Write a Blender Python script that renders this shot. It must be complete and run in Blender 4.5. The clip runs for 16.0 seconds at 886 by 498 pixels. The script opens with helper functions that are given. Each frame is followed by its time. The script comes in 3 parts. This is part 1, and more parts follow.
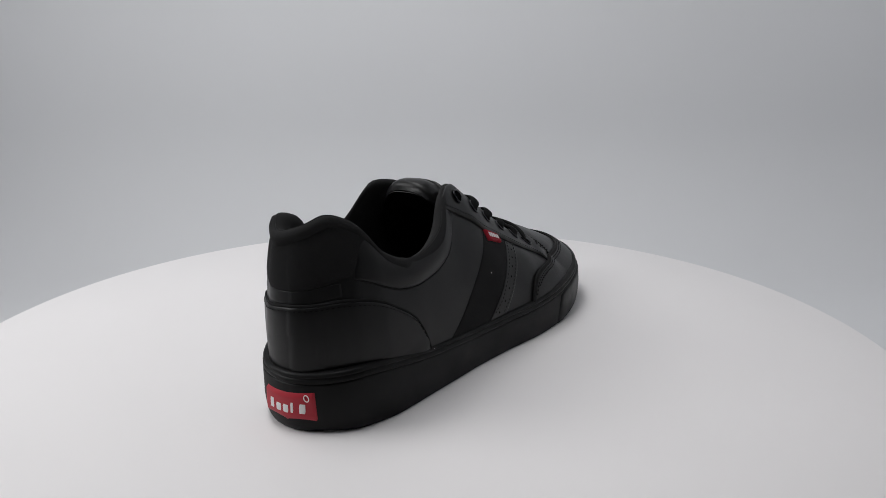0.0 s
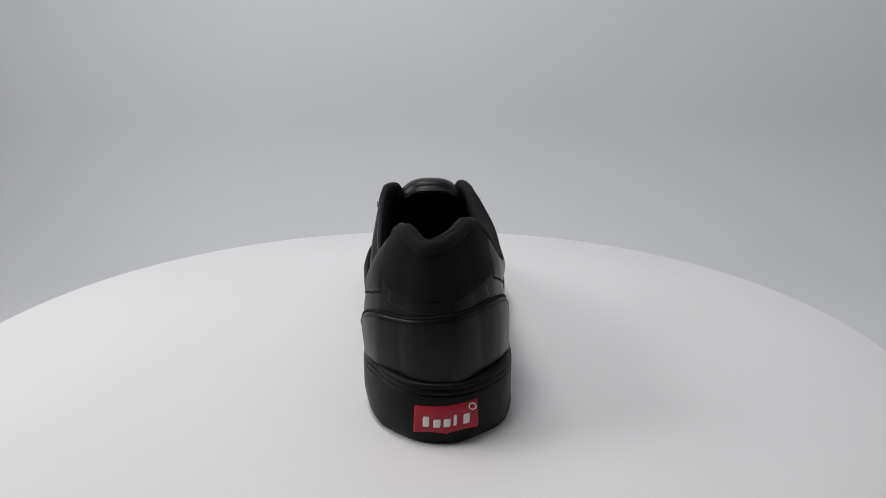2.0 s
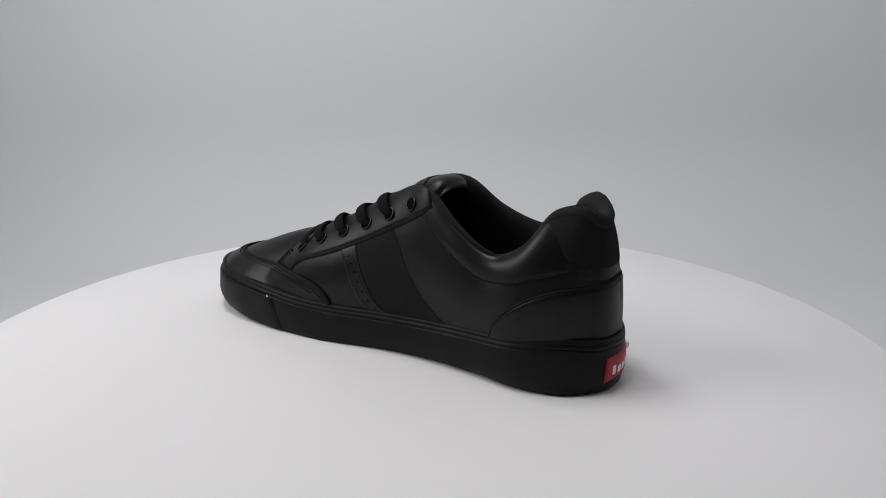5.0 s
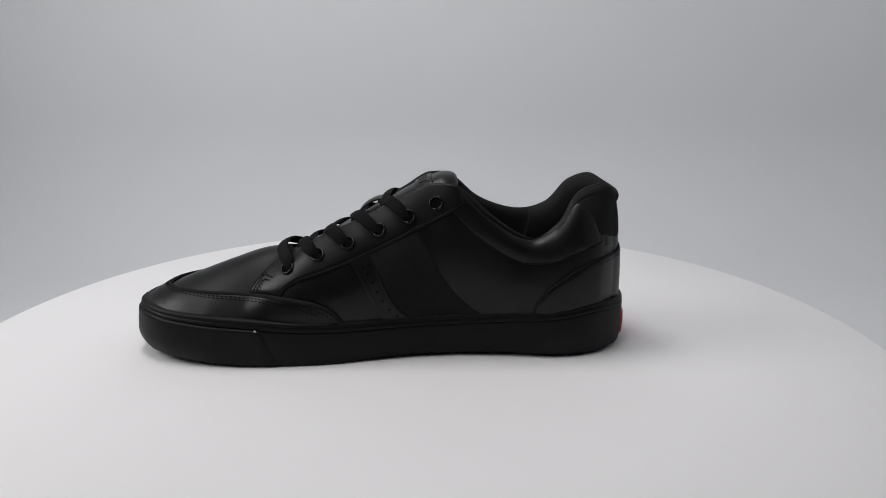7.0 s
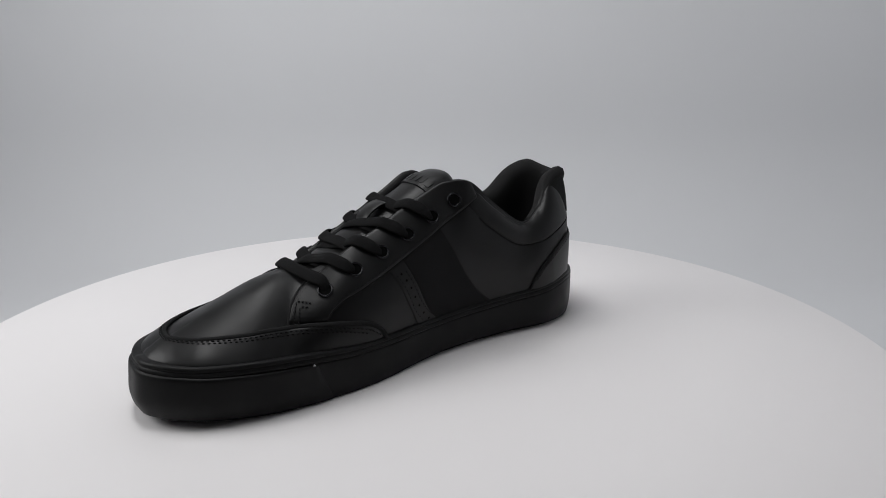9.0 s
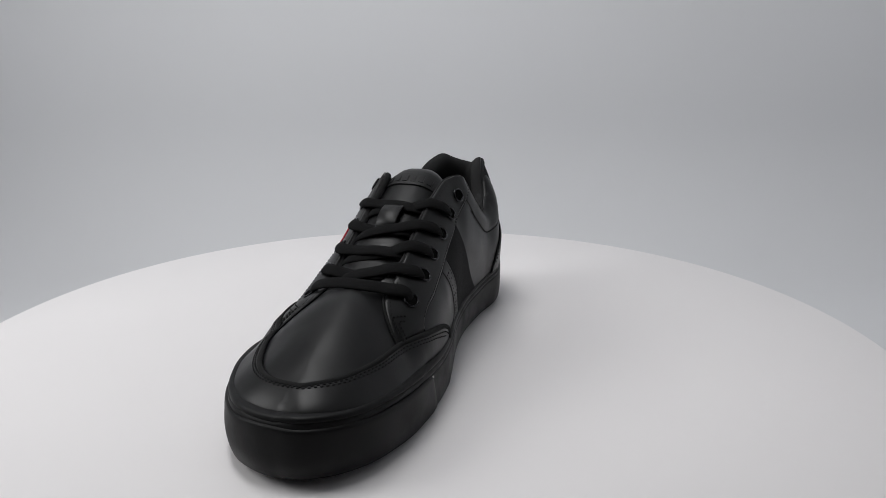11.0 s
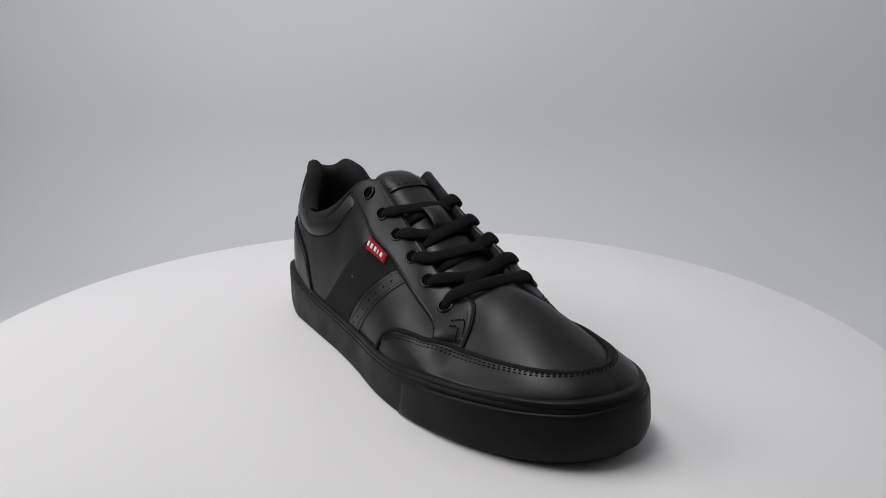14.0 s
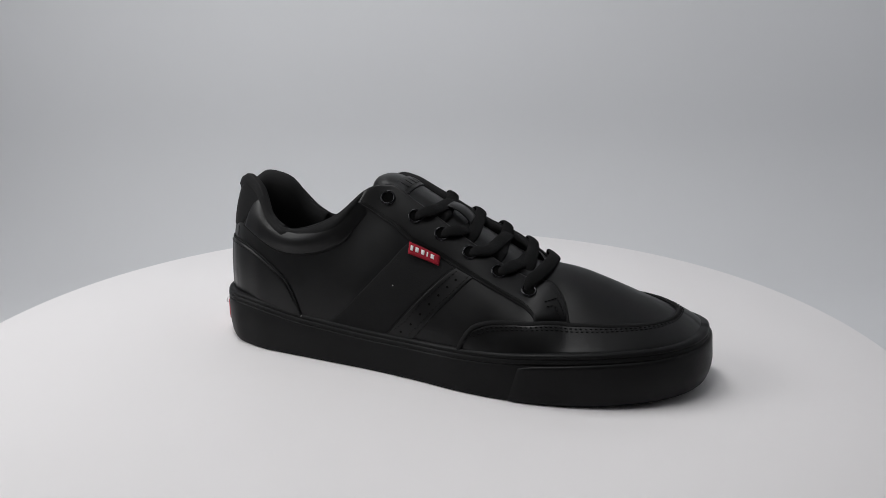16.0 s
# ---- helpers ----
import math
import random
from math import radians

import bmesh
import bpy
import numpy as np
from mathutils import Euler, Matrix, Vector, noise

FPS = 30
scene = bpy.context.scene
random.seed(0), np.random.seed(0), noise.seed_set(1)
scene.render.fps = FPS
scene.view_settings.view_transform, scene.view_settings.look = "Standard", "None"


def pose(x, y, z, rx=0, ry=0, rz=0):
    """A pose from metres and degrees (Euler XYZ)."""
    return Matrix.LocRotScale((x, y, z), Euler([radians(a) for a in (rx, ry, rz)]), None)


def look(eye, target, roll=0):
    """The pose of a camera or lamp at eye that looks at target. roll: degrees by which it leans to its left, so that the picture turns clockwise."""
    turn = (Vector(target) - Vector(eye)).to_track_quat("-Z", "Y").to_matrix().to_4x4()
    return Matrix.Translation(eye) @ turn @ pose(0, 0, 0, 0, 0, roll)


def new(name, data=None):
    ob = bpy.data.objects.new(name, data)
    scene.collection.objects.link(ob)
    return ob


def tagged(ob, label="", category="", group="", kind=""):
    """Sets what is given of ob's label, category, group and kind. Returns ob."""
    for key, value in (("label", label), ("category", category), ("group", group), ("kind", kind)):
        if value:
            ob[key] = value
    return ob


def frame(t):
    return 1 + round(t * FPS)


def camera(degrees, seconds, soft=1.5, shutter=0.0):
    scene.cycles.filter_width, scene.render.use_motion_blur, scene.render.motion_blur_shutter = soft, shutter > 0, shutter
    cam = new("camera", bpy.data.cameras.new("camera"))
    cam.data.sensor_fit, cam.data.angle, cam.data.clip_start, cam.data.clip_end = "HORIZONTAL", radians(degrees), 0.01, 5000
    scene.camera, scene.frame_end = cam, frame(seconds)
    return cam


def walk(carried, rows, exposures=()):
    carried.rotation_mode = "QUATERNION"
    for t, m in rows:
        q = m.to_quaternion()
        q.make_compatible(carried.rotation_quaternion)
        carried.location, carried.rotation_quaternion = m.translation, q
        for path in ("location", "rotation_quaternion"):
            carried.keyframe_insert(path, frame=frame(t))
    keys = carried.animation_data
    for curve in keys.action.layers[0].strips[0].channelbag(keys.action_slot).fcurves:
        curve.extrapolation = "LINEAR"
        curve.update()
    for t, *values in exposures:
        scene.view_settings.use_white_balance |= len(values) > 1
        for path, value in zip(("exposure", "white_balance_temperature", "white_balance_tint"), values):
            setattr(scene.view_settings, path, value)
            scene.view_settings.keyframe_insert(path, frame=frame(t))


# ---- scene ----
# Camera: it stands still before a small turntable.
cam = camera(62.68, 16.0, 0.9)
CAM = look((0.0, -0.4305, 0.1791), (0.01598, 0.05121, 0.04607), 0.0)
walk(cam, [(0, CAM), (16, CAM)])

# ---- light: a white photo booth lit by a large panel above ----
world = bpy.data.worlds.new("world")
scene.world = world
world.use_nodes = True
world.node_tree.nodes["Background"].inputs[0].default_value = (1.0, 1.0, 1.0, 1)
world.node_tree.nodes["Background"].inputs[1].default_value = 0.06


def area(name, eye, target, sx, sy, watts, colour=(1, 1, 1)):
    data = bpy.data.lights.new(name, "AREA")
    data.shape, data.size, data.size_y, data.energy, data.color = "RECTANGLE", sx, sy, watts, colour
    ob = new(name, data)
    ob.matrix_world = look(eye, target)
    return ob


area("left_light", (-0.66, -0.08, 0.50), (0.25, 0.14, 0.05), 0.42, 0.42, 2.9)
area("top_light", (-0.125, 0.0, 0.97), (0.74, 0.33, 0.18), 0.6, 0.4, 7.1)

# ---- materials ----


def material(name, colour, rough=0.5, metal=0.0, spec=0.5, grain=0.0, size=800.0, vary=0.0, blotch=30.0, voronoi=False, sheen=0.0):
    m = bpy.data.materials.new(name)
    m.use_nodes = True
    n, l = m.node_tree.nodes, m.node_tree.links
    b = n["Principled BSDF"]
    b.inputs["Base Color"].default_value = (*colour, 1)
    b.inputs["Roughness"].default_value = rough
    b.inputs["Metallic"].default_value = metal
    b.inputs["Specular IOR Level"].default_value = spec
    b.inputs["Sheen Weight"].default_value = sheen
    co = n.new("ShaderNodeTexCoord")
    if vary:
        big = n.new("ShaderNodeTexNoise")
        big.inputs["Scale"].default_value, big.inputs["Detail"].default_value = blotch, 5
        l.new(co.outputs["Object"], big.inputs["Vector"])
        mix = n.new("ShaderNodeMapRange")
        mix.inputs["From Min"].default_value, mix.inputs["From Max"].default_value = 0.3, 0.7
        mix.inputs["To Min"].default_value, mix.inputs["To Max"].default_value = max(0, rough - vary), min(1, rough + vary)
        l.new(big.outputs["Fac"], mix.inputs["Value"])
        l.new(mix.outputs["Result"], b.inputs["Roughness"])
        tint = n.new("ShaderNodeMix")
        tint.data_type = "RGBA"
        tint.inputs["A"].default_value = (*[c * (1 - vary) for c in colour], 1)
        tint.inputs["B"].default_value = (*[min(1, c * (1 + vary)) for c in colour], 1)
        l.new(big.outputs["Fac"], tint.inputs["Factor"])
        l.new(tint.outputs["Result"], b.inputs["Base Color"])
    if grain:
        tex = n.new("ShaderNodeTexVoronoi" if voronoi else "ShaderNodeTexNoise")
        tex.inputs["Scale"].default_value = size
        l.new(co.outputs["Object"], tex.inputs["Vector"])
        bump = n.new("ShaderNodeBump")
        bump.inputs["Strength"].default_value, bump.inputs["Distance"].default_value = grain, 0.0004
        l.new(tex.outputs["Distance" if voronoi else "Fac"], bump.inputs["Height"])
        l.new(bump.outputs["Normal"], b.inputs["Normal"])
    return m


LEATHER = material("black_leather", (0.0055, 0.0055, 0.0058), 0.38, spec=0.26, grain=0.06, size=2000, vary=0.08, blotch=40, voronoi=True)
TEXTILE = material("black_textile", (0.011, 0.011, 0.0114), 0.85, spec=0.15, grain=0.6, size=2200, vary=0.05)
LINING = material("black_lining", (0.019, 0.019, 0.0195), 0.95, spec=0.15, grain=0.6, size=1800, vary=0.04)
# the same lining, its colour raised in place of light under the tongue
LINING_LIT = material("black_lining_lit", (0.045, 0.045, 0.046), 0.95, spec=0.15, grain=0.6, size=1800, vary=0.04)
RUBBER = material("black_rubber", (0.0052, 0.0052, 0.0056), 0.48, spec=0.16, grain=0.12, size=900, vary=0.1, blotch=60)
WHITE = material("white_lacquer", (0.782, 0.763, 0.768), 0.55, spec=0.3, grain=0.03, size=300, vary=0.02, blotch=9)
BOOTH = material("grey_booth_sheet", (0.693, 0.70, 0.718), 0.9, spec=0.1, grain=0.05, size=120, vary=0.02, blotch=4)

LACE = material("black_lace", (0.0085, 0.0085, 0.0088), 0.95, spec=0.1, grain=0.8, size=1500, vary=0.05)
THREAD = material("black_thread", (0.004, 0.004, 0.0044), 0.7, spec=0.15, grain=0.3, size=3000, vary=0.05)
EYELET = material("black_metal", (0.022, 0.022, 0.024), 0.22, metal=0.85, spec=0.5, vary=0.05, blotch=300)
VOID = material("dark_hole", (0.005, 0.005, 0.005), 0.95, spec=0.0)
RED = material("red_rubber", (0.38, 0.016, 0.03), 0.5, spec=0.35, grain=0.1, size=900, vary=0.08, blotch=120)
RED_CLOTH = material("red_cloth", (0.30, 0.013, 0.026), 0.8, spec=0.2, grain=0.5, size=2000, vary=0.08, blotch=150)
DARK_ROOM = material("dark_room", (0.12, 0.12, 0.125), 0.9, spec=0.1, vary=0.1, blotch=3)
PRINT = material("white_print", (0.78, 0.77, 0.77), 0.6, spec=0.3, grain=0.1, size=900, vary=0.03, blotch=200)

# ---- building ----


def part(name, verts, faces, mat, parent=None, label="", smooth=True):
    me = bpy.data.meshes.new(name)
    me.from_pydata([tuple(v) for v in verts], [], faces)
    me.materials.append(mat)
    me.polygons.foreach_set("use_smooth", [smooth] * len(me.polygons))
    me.update()
    ob = new(name, me)
    ob.parent = parent
    return tagged(ob, label) if label else ob


def grid_faces(n, m, wrap=False, flip=False):
    """Faces of n rows of m points; wrap joins the last row to the first."""
    out = []
    for i in range(n if wrap else n - 1):
        j = (i + 1) % n
        for k in range(m - 1):
            f = (i * m + k, i * m + k + 1, j * m + k + 1, j * m + k)
            out.append(f[::-1] if flip else f)
    return out


def spline(ts, ps, t):
    """Smooth curve through ps at the rising ts (monotone enough cubic)."""
    ts, ps, t = np.asarray(ts, float), np.asarray(ps, float), np.asarray(t, float)
    d = np.diff(ps, axis=0) / np.diff(ts)[:, None]
    w = np.diff(ts)[:, None]
    g = np.vstack([d[:1], (d[:-1] * w[1:] + d[1:] * w[:-1]) / (w[1:] + w[:-1]), d[-1:]])
    i = np.clip(np.searchsorted(ts, t, "right") - 1, 0, len(ts) - 2)
    h = ts[i + 1] - ts[i]
    x = np.clip((t - ts[i]) / h, 0, 1)[:, None]
    h = h[:, None]
    return ((2 * x**3 - 3 * x**2 + 1) * ps[i] + (x**3 - 2 * x**2 + x) * h * g[i]
            + (3 * x**2 - 2 * x**3) * ps[i + 1] + (x**3 - x**2) * h * g[i + 1])


# ---- the form of the shoe, in millimetres: x to the toe, y to the inner side, z up ----
# outline of the sole, from the heel along the outer side to the toe and back along the inner side
OUTER = [(-129.8, -13.1), (-123, -28.8), (-111.3, -39.7), (-96.2, -44.2), (-74.8, -46.3), (-44, -47.9), (-9.9, -49.5), (15.3, -52.2), (45.3, -56.7), (75, -58.3), (99.3, -55.4), (124.6, -48.4), (148.7, -35.3), (163.8, -19.4), (168.8, -6.7), (169.8, 2.4)]
INNER = [(-129.8, -13.1), (-126.3, 7.1), (-111.4, 21.9), (-88.2, 30.2), (-54, 28.3), (-20.9, 27.5), (11.2, 31.1), (43.3, 37.8), (74.2, 42.2), (99.9, 42.7), (125, 40.8), (148.8, 33.9), (163.5, 22.3), (169.3, 12.2), (169.8, 2.4)]
# rows: x of the outline below, then the upper edge x, y, z (collar, eyestay, throat, ridge of the vamp)
TOP_OUTER = [(-129.8, -119.2, -7.3, 98.2), (-123, -115.2, -14.1, 100.8), (-113, -107.8, -20.3, 104.3), (-98, -96.3, -26.7, 99.6), (-75, -82.9, -35.2, 83), (-50, -62.1, -40.4, 77.7), (-27, -36.3, -37, 87.8), (-12, -21.7, -28.2, 101.9), (0, -9.3, -22.9, 104.5), (15, 6.1, -22.6, 95.9), (45, 36.9, -23, 76.7), (72, 61.2, -22.5, 62.8), (82, 70.2, -19, 59.5), (91, 75.1, -10.9, 60.3), (100, 78.1, -2.3, 62.2), (112, 93.1, -0.7, 60.3), (125, 109, 1.1, 55.4), (147, 127.5, 1.2, 48.6), (163, 137.5, 1.6, 44.9), (169.8, 141, 1.8, 43.4)]
TOP_INNER = [(-129.8, -119.2, -7.3, 98.2), (-122, -118.1, 1.9, 98), (-111, -111.3, 7.7, 102.3), (-98, -98.3, 11.4, 98.8), (-75, -83.9, 17.1, 80.1), (-50, -65.1, 22.2, 72.9), (-27, -40.3, 23.4, 88.4), (-12, -23.7, 21.1, 103.3), (0, -11.3, 15.7, 103.6), (15, 4.6, 13.5, 96.9), (45, 36.4, 13.3, 80.7), (72, 61.2, 14.1, 69.3), (82, 70.2, 10.5, 64), (91, 75.1, 3.6, 61.7), (100, 78.1, -2.3, 62.2), (112, 93.1, -0.7, 60.3), (125, 109, 1.1, 55.4), (147, 127.5, 1.2, 48.6), (163, 137.5, 1.6, 44.9), (169.8, 141, 1.8, 43.4)]
# rows: x of the outline, height of the sidewall on the outer and inner side
RISE = [(-130, 31, 31), (-106, 33, 33), (-90, 31.5, 31), (-75, 29.2, 29.5), (-58, 27, 28.5), (-38, 25.5, 27.3), (-15, 24, 26.3), (6, 23.8, 25.8), (28, 24, 25.5),
        (44, 24.5, 25.5), (68, 26, 26.5), (92, 28.3, 28.7), (117, 30, 30.5), (136, 31, 31.5), (155, 31.8, 32.6), (165, 32.8, 33.6), (176, 34, 34)]


def arc(points):
    p = np.array(points, float)
    c = np.concatenate([[0], np.cumsum(np.hypot(*np.diff(p, axis=0).T))])
    return c / c[-1]


SIDES = []
for outline, top in ((OUTER, TOP_OUTER), (INNER, TOP_INNER)):
    s = arc(outline)
    xs = np.array(outline)[:, 0]
    SIDES.append((s, np.array(outline, float), np.interp([r[0] for r in top], xs, s), np.array(top, float)[:, 1:]))


def at(x, inner=False):
    """Round-the-shoe coordinate over the outline's x: 0 heel, 1 toe, 1 to 2 back along the inner side."""
    s, outline = SIDES[inner][:2]
    a = np.interp(x, outline[:, 0], s)
    return 2 - a if inner else a


def rim(w):
    """Outline of the sole (x, y) at w, and the way outwards."""
    s0, o0 = SIDES[0][:2]
    s1, o1 = SIDES[1][:2]
    ts = np.concatenate([s0, 2 - s1[::-1][1:]])
    ps = np.vstack([o0, o1[::-1][1:]])
    ts = np.concatenate([ts[-4:-1] - 2, ts, ts[1:4] + 2])
    ps = np.vstack([ps[-4:-1], ps, ps[1:4]])
    w = np.mod(w, 2)
    p = spline(ts, ps, w)
    d = spline(ts, ps, w + 0.004) - spline(ts, ps, w - 0.004)
    d /= np.linalg.norm(d, axis=1)[:, None]
    return p, np.stack([d[:, 1], -d[:, 0]], 1)


def edge(w):
    """The upper edge (x, y, z) at w."""
    w = np.mod(w, 2)
    ts = np.concatenate([SIDES[0][2], 2 - SIDES[1][2][::-1][1:]])
    ps = np.vstack([SIDES[0][3], SIDES[1][3][::-1][1:]])
    ts = np.concatenate([ts[-4:-1] - 2, ts, ts[1:4] + 2])
    ps = np.vstack([ps[-4:-1], ps, ps[1:4]])
    q = spline(ts, ps, w)
    ridge = np.array([r for r in TOP_OUTER if r[0] >= 91], float)  # both sides meet on one ridge
    ridge[0, 1:] = 73, -4, 62.5
    x = rim(w)[0][:, 0]
    return np.where(x[:, None] >= 100, spline(ridge[:, 0], ridge[:, 1:], x), q)


# rows: x of the outline, how far the wall swells (+) or sinks (-) half-way up, outer and inner side
SWELL = [(-130, -1, -1), (-90, -1, 2.5), (-40, -1, 5), (-3, 0, 5), (12, -1, 6), (28, -4.5, 4), (60, -5, 2), (80, -5.5, 0),
         (100, -7, -4), (125, -4, -2.5), (150, 0, 0), (176, 0, 0)]


def rise(w):
    """Height of the sidewall's top at w."""
    k = np.array(RISE, float)
    both = spline(k[:, 0], k[:, 1:], rim(w)[0][:, 0])
    return np.where(np.mod(w, 2) <= 1, both[:, 0], both[:, 1])


def ease(t):
    t = np.clip(t, 0, 1)
    return t * t * (3 - 2 * t)


def upper(w, v, lift=0.0):
    """Point of the upper in metres: v from 0 at the sidewall to 1 at the upper edge, lifted off it by lift mm."""
    w, v = np.broadcast_arrays(np.asarray(w, float), np.asarray(v, float))
    shape = w.shape
    w, v = w.ravel(), v.ravel()

    def raw(w, v):
        w = np.mod(w, 2)
        p, out = rim(w)
        z = rise(w) - 2
        inset = np.where(w <= 1, np.interp(p[:, 0], [-129, -122, -111, -90, -60, 40, 85, 120, 150, 176], [3.5, 6, 5.8, 3, 1.5, 2.5, 4.3, 4.3, 5.5, 8]),
                         np.interp(p[:, 0], [-129, -122, -110, -60, 40, 85, 120, 150, 176], [4, 5, 2.6, 1.5, 2.5, 5.2, 4.5, 5, 8]))[:, None]
        b = np.column_stack([p - inset * out, z])
        t = edge(w)
        h = (t[:, 2] - z)[:, None]
        flat = t[:, :2] - b[:, :2]
        far = np.linalg.norm(flat, axis=1)[:, None]
        up = np.array([0, 0, 1.0])
        lean = np.clip((far - 12) / 40, 0, 1)  # how far the wall leans in
        heel = ease((-45 - p[:, :1]) / 35)  # the heel stands upright and turns in at the collar
        vamp = ease((p[:, :1] - 82) / 22)  # the ridge of the vamp is rounded over
        bulge = np.column_stack([out, np.zeros(len(out))])
        p1 = b + np.column_stack([flat, 0 * p[:, 0]]) * 0.12 * vamp + up * h * (0.42 + 0.25 * lean * (1 - vamp) - 0.08 * vamp) + bulge * (1.5 + 1.5 * lean) * (1 - ease((p[:, :1] - 35) / 45))
        p2 = t - np.column_stack([flat, np.zeros(len(flat))]) * (0.25 + 0.28 * lean + 0.5 * heel - 0.08 * vamp) - up * h * (0.30 - 0.28 * lean) * (1 - vamp)
        slope = np.interp(p[:, 0], [82, 100, 112, 125, 147, 163, 170], [-0.10, -0.12, -0.24, -0.34, -0.37, -0.38, -0.40])  # fall of the ridge
        p2 = p2 + up * ((p2[:, 0] - t[:, 0]) * slope)[:, None] * vamp
        v = v[:, None]
        k = np.array(SWELL, float)
        both = spline(k[:, 0], k[:, 1:], p[:, 0])
        swell = np.where(w <= 1, both[:, 0], both[:, 1])
        p1 = p1 + (bulge + 0.7 * up) * (swell * 0.8)[:, None]
        p2 = p2 + (bulge + 0.7 * up) * (swell * 0.8)[:, None] * (1 - vamp)
        return (1 - v)**3 * b + 3 * v * (1 - v)**2 * p1 + 3 * v * v * (1 - v) * p2 + v**3 * t

    q = raw(w, v)
    lift = np.broadcast_to(lift, shape).ravel()
    if np.any(lift):
        e = 0.003
        n = np.cross(raw(w + e, v) - raw(w - e, v), raw(w, np.minimum(v + e, 1)) - raw(w, np.maximum(v - e, 0)))
        n /= np.linalg.norm(n, axis=1)[:, None] + 1e-9
        q = q + n * lift[:, None]
    return q.reshape(*shape, 3) * 0.001


def wall(w, z, lift=0.0):
    """Point of the sole's sidewall in metres at height z mm: it narrows towards the ground, most at heel and toe."""
    w, z = np.broadcast_arrays(np.asarray(w, float), np.asarray(z, float))
    shape = w.shape
    w, z = w.ravel(), z.ravel()
    p, out = rim(w)
    place = [-129, -123, -112, -85, -60, 0, 50, 110, 150, 165, 176]
    ends = np.where(np.mod(w, 2) <= 1, np.interp(p[:, 0], place, [0.12, 0.42, 0.11, -0.39, -0.33, -0.43, -0.43, 0.04, 0.48, 0.78, 1.07]), np.interp(p[:, 0], place, [0.12, 0.42, 0.11, 0.63, 0.83, 0.53, -0.27, 0.23, 1.36, 1.56, 1.07]))
    low = np.clip(1 - z / 14, 0, 1)
    o = -(0.8 + 3.5 * ends) * low**2 - (1.0 + 2.5 * ends) * np.clip(1 - z / 4, 0, 1)**2 + np.broadcast_to(lift, shape).ravel()
    o = o - 0.09 * np.clip(z - 14, 0, 30) * ease((p[:, 0] - 95) / 50)
    spring = 2.3 * np.clip((p[:, 0] - 85) / 85, 0, 1)**2 + 0.0 * np.clip((-85 - p[:, 0]) / 45, 0, 1)**2  # toe and heel stand a little off the ground
    z = z + spring * np.clip(1 - z / 24, 0, 1)
    return np.column_stack([p + o[:, None] * out, z]).reshape(*shape, 3) * 0.001


# ---- end of form ----


shoe = tagged(new("shoe"), "black leather low-top sneaker on the white turntable", "shoe")

W = np.linspace(0, 2, 380, endpoint=False)
V = np.linspace(0, 1, 33)
g = upper(W[:, None], V[None, :])
body = part("upper", g.reshape(-1, 3), grid_faces(len(W), len(V), True), LEATHER, shoe, "smooth black leather upper")
bm = bmesh.new()
bm.from_mesh(body.data)
bmesh.ops.remove_doubles(bm, verts=bm.verts, dist=0.00015)
bm.to_mesh(body.data)
bm.free()

# sole: sidewall, tread and the groove below the upper strip
P, OUT = rim(W)
TOP = rise(W)


def ring(z, o=0.0):
    g = wall(W, z)
    g[:, :2] += OUT * o * 0.001
    return g


rows = [np.column_stack([np.clip(P[:, 0], -95, 135), 0 * TOP - 8, 0 * TOP + 1.0]) * 0.001, ring(0.0, -9), ring(0.0, -1)]
rows += [ring(z) for z in (0.6, 1.4, 2.6, 4, 6, 9, 12)]
rows += [ring(TOP - d, o) for d, o in ((6.4, 0), (6.0, -0.1), (5.7, -0.7), (5.4, -0.7), (5.1, -0.2), (4.6, 0), (3.1, -0.1), (2.8, -0.7), (2.5, -0.8), (2.2, -0.4), (1.6, -0.3), (0.6, -0.7), (0.1, -1.5), (0, -2.5), (0, -7))]
sole = part("sole", np.stack(rows, 1).reshape(-1, 3), grid_faces(len(W), len(rows), True), RUBBER, shoe, "black rubber cupsole with a grooved sidewall")


def curve(knots, n):
    """n points of a smooth curve through (w, v) knots, evenly by knot distance."""
    k = np.array(knots, float)
    d = np.hypot(np.diff(k[:, 0]) * 340, np.diff(k[:, 1]) * 60) + 1e-6
    t = np.concatenate([[0], np.cumsum(d)])
    return spline(t, k, np.linspace(0, t[-1], n))


def patch(name, lo, hi, thick, mat, n=60, m=14, puff=0.0, label="", on=upper, parent=None):
    """A sewn-on panel between two border curves, with rounded edges that sink into what lies below."""
    def steps(c):
        return np.concatenate([[0, 0.012, 0.035, 0.07], np.linspace(0.12, 0.88, c), [0.93, 0.965, 0.988, 1]])

    def rise(c):
        r = np.concatenate([[-0.5, 0.55, 0.85, 0.97], np.ones(c), [0.97, 0.85, 0.55, -0.5]])
        return np.where(r < 0, -0.5 / thick, r)

    a, b = steps(n), steps(m)
    lo, hi = curve(lo, 400), curve(hi, 400)
    i = a * 399
    lo = np.column_stack([np.interp(i, range(400), lo[:, j]) for j in (0, 1)])
    hi = np.column_stack([np.interp(i, range(400), hi[:, j]) for j in (0, 1)])
    g = lo[:, None] * (1 - b)[None, :, None] + hi[:, None] * b[None, :, None]
    lift = np.minimum(rise(n)[:, None], rise(m)[None, :]) * thick
    lift = lift + puff * np.sin(np.pi * a)[:, None] * np.sin(np.pi * b)[None, :]
    q = on(g[..., 0], g[..., 1], lift)
    return part(name, q.reshape(-1, 3), grid_faces(len(a), len(b)), mat, parent or shoe, label)


def L(*knots):
    return [(at(x), v) for x, v in knots]


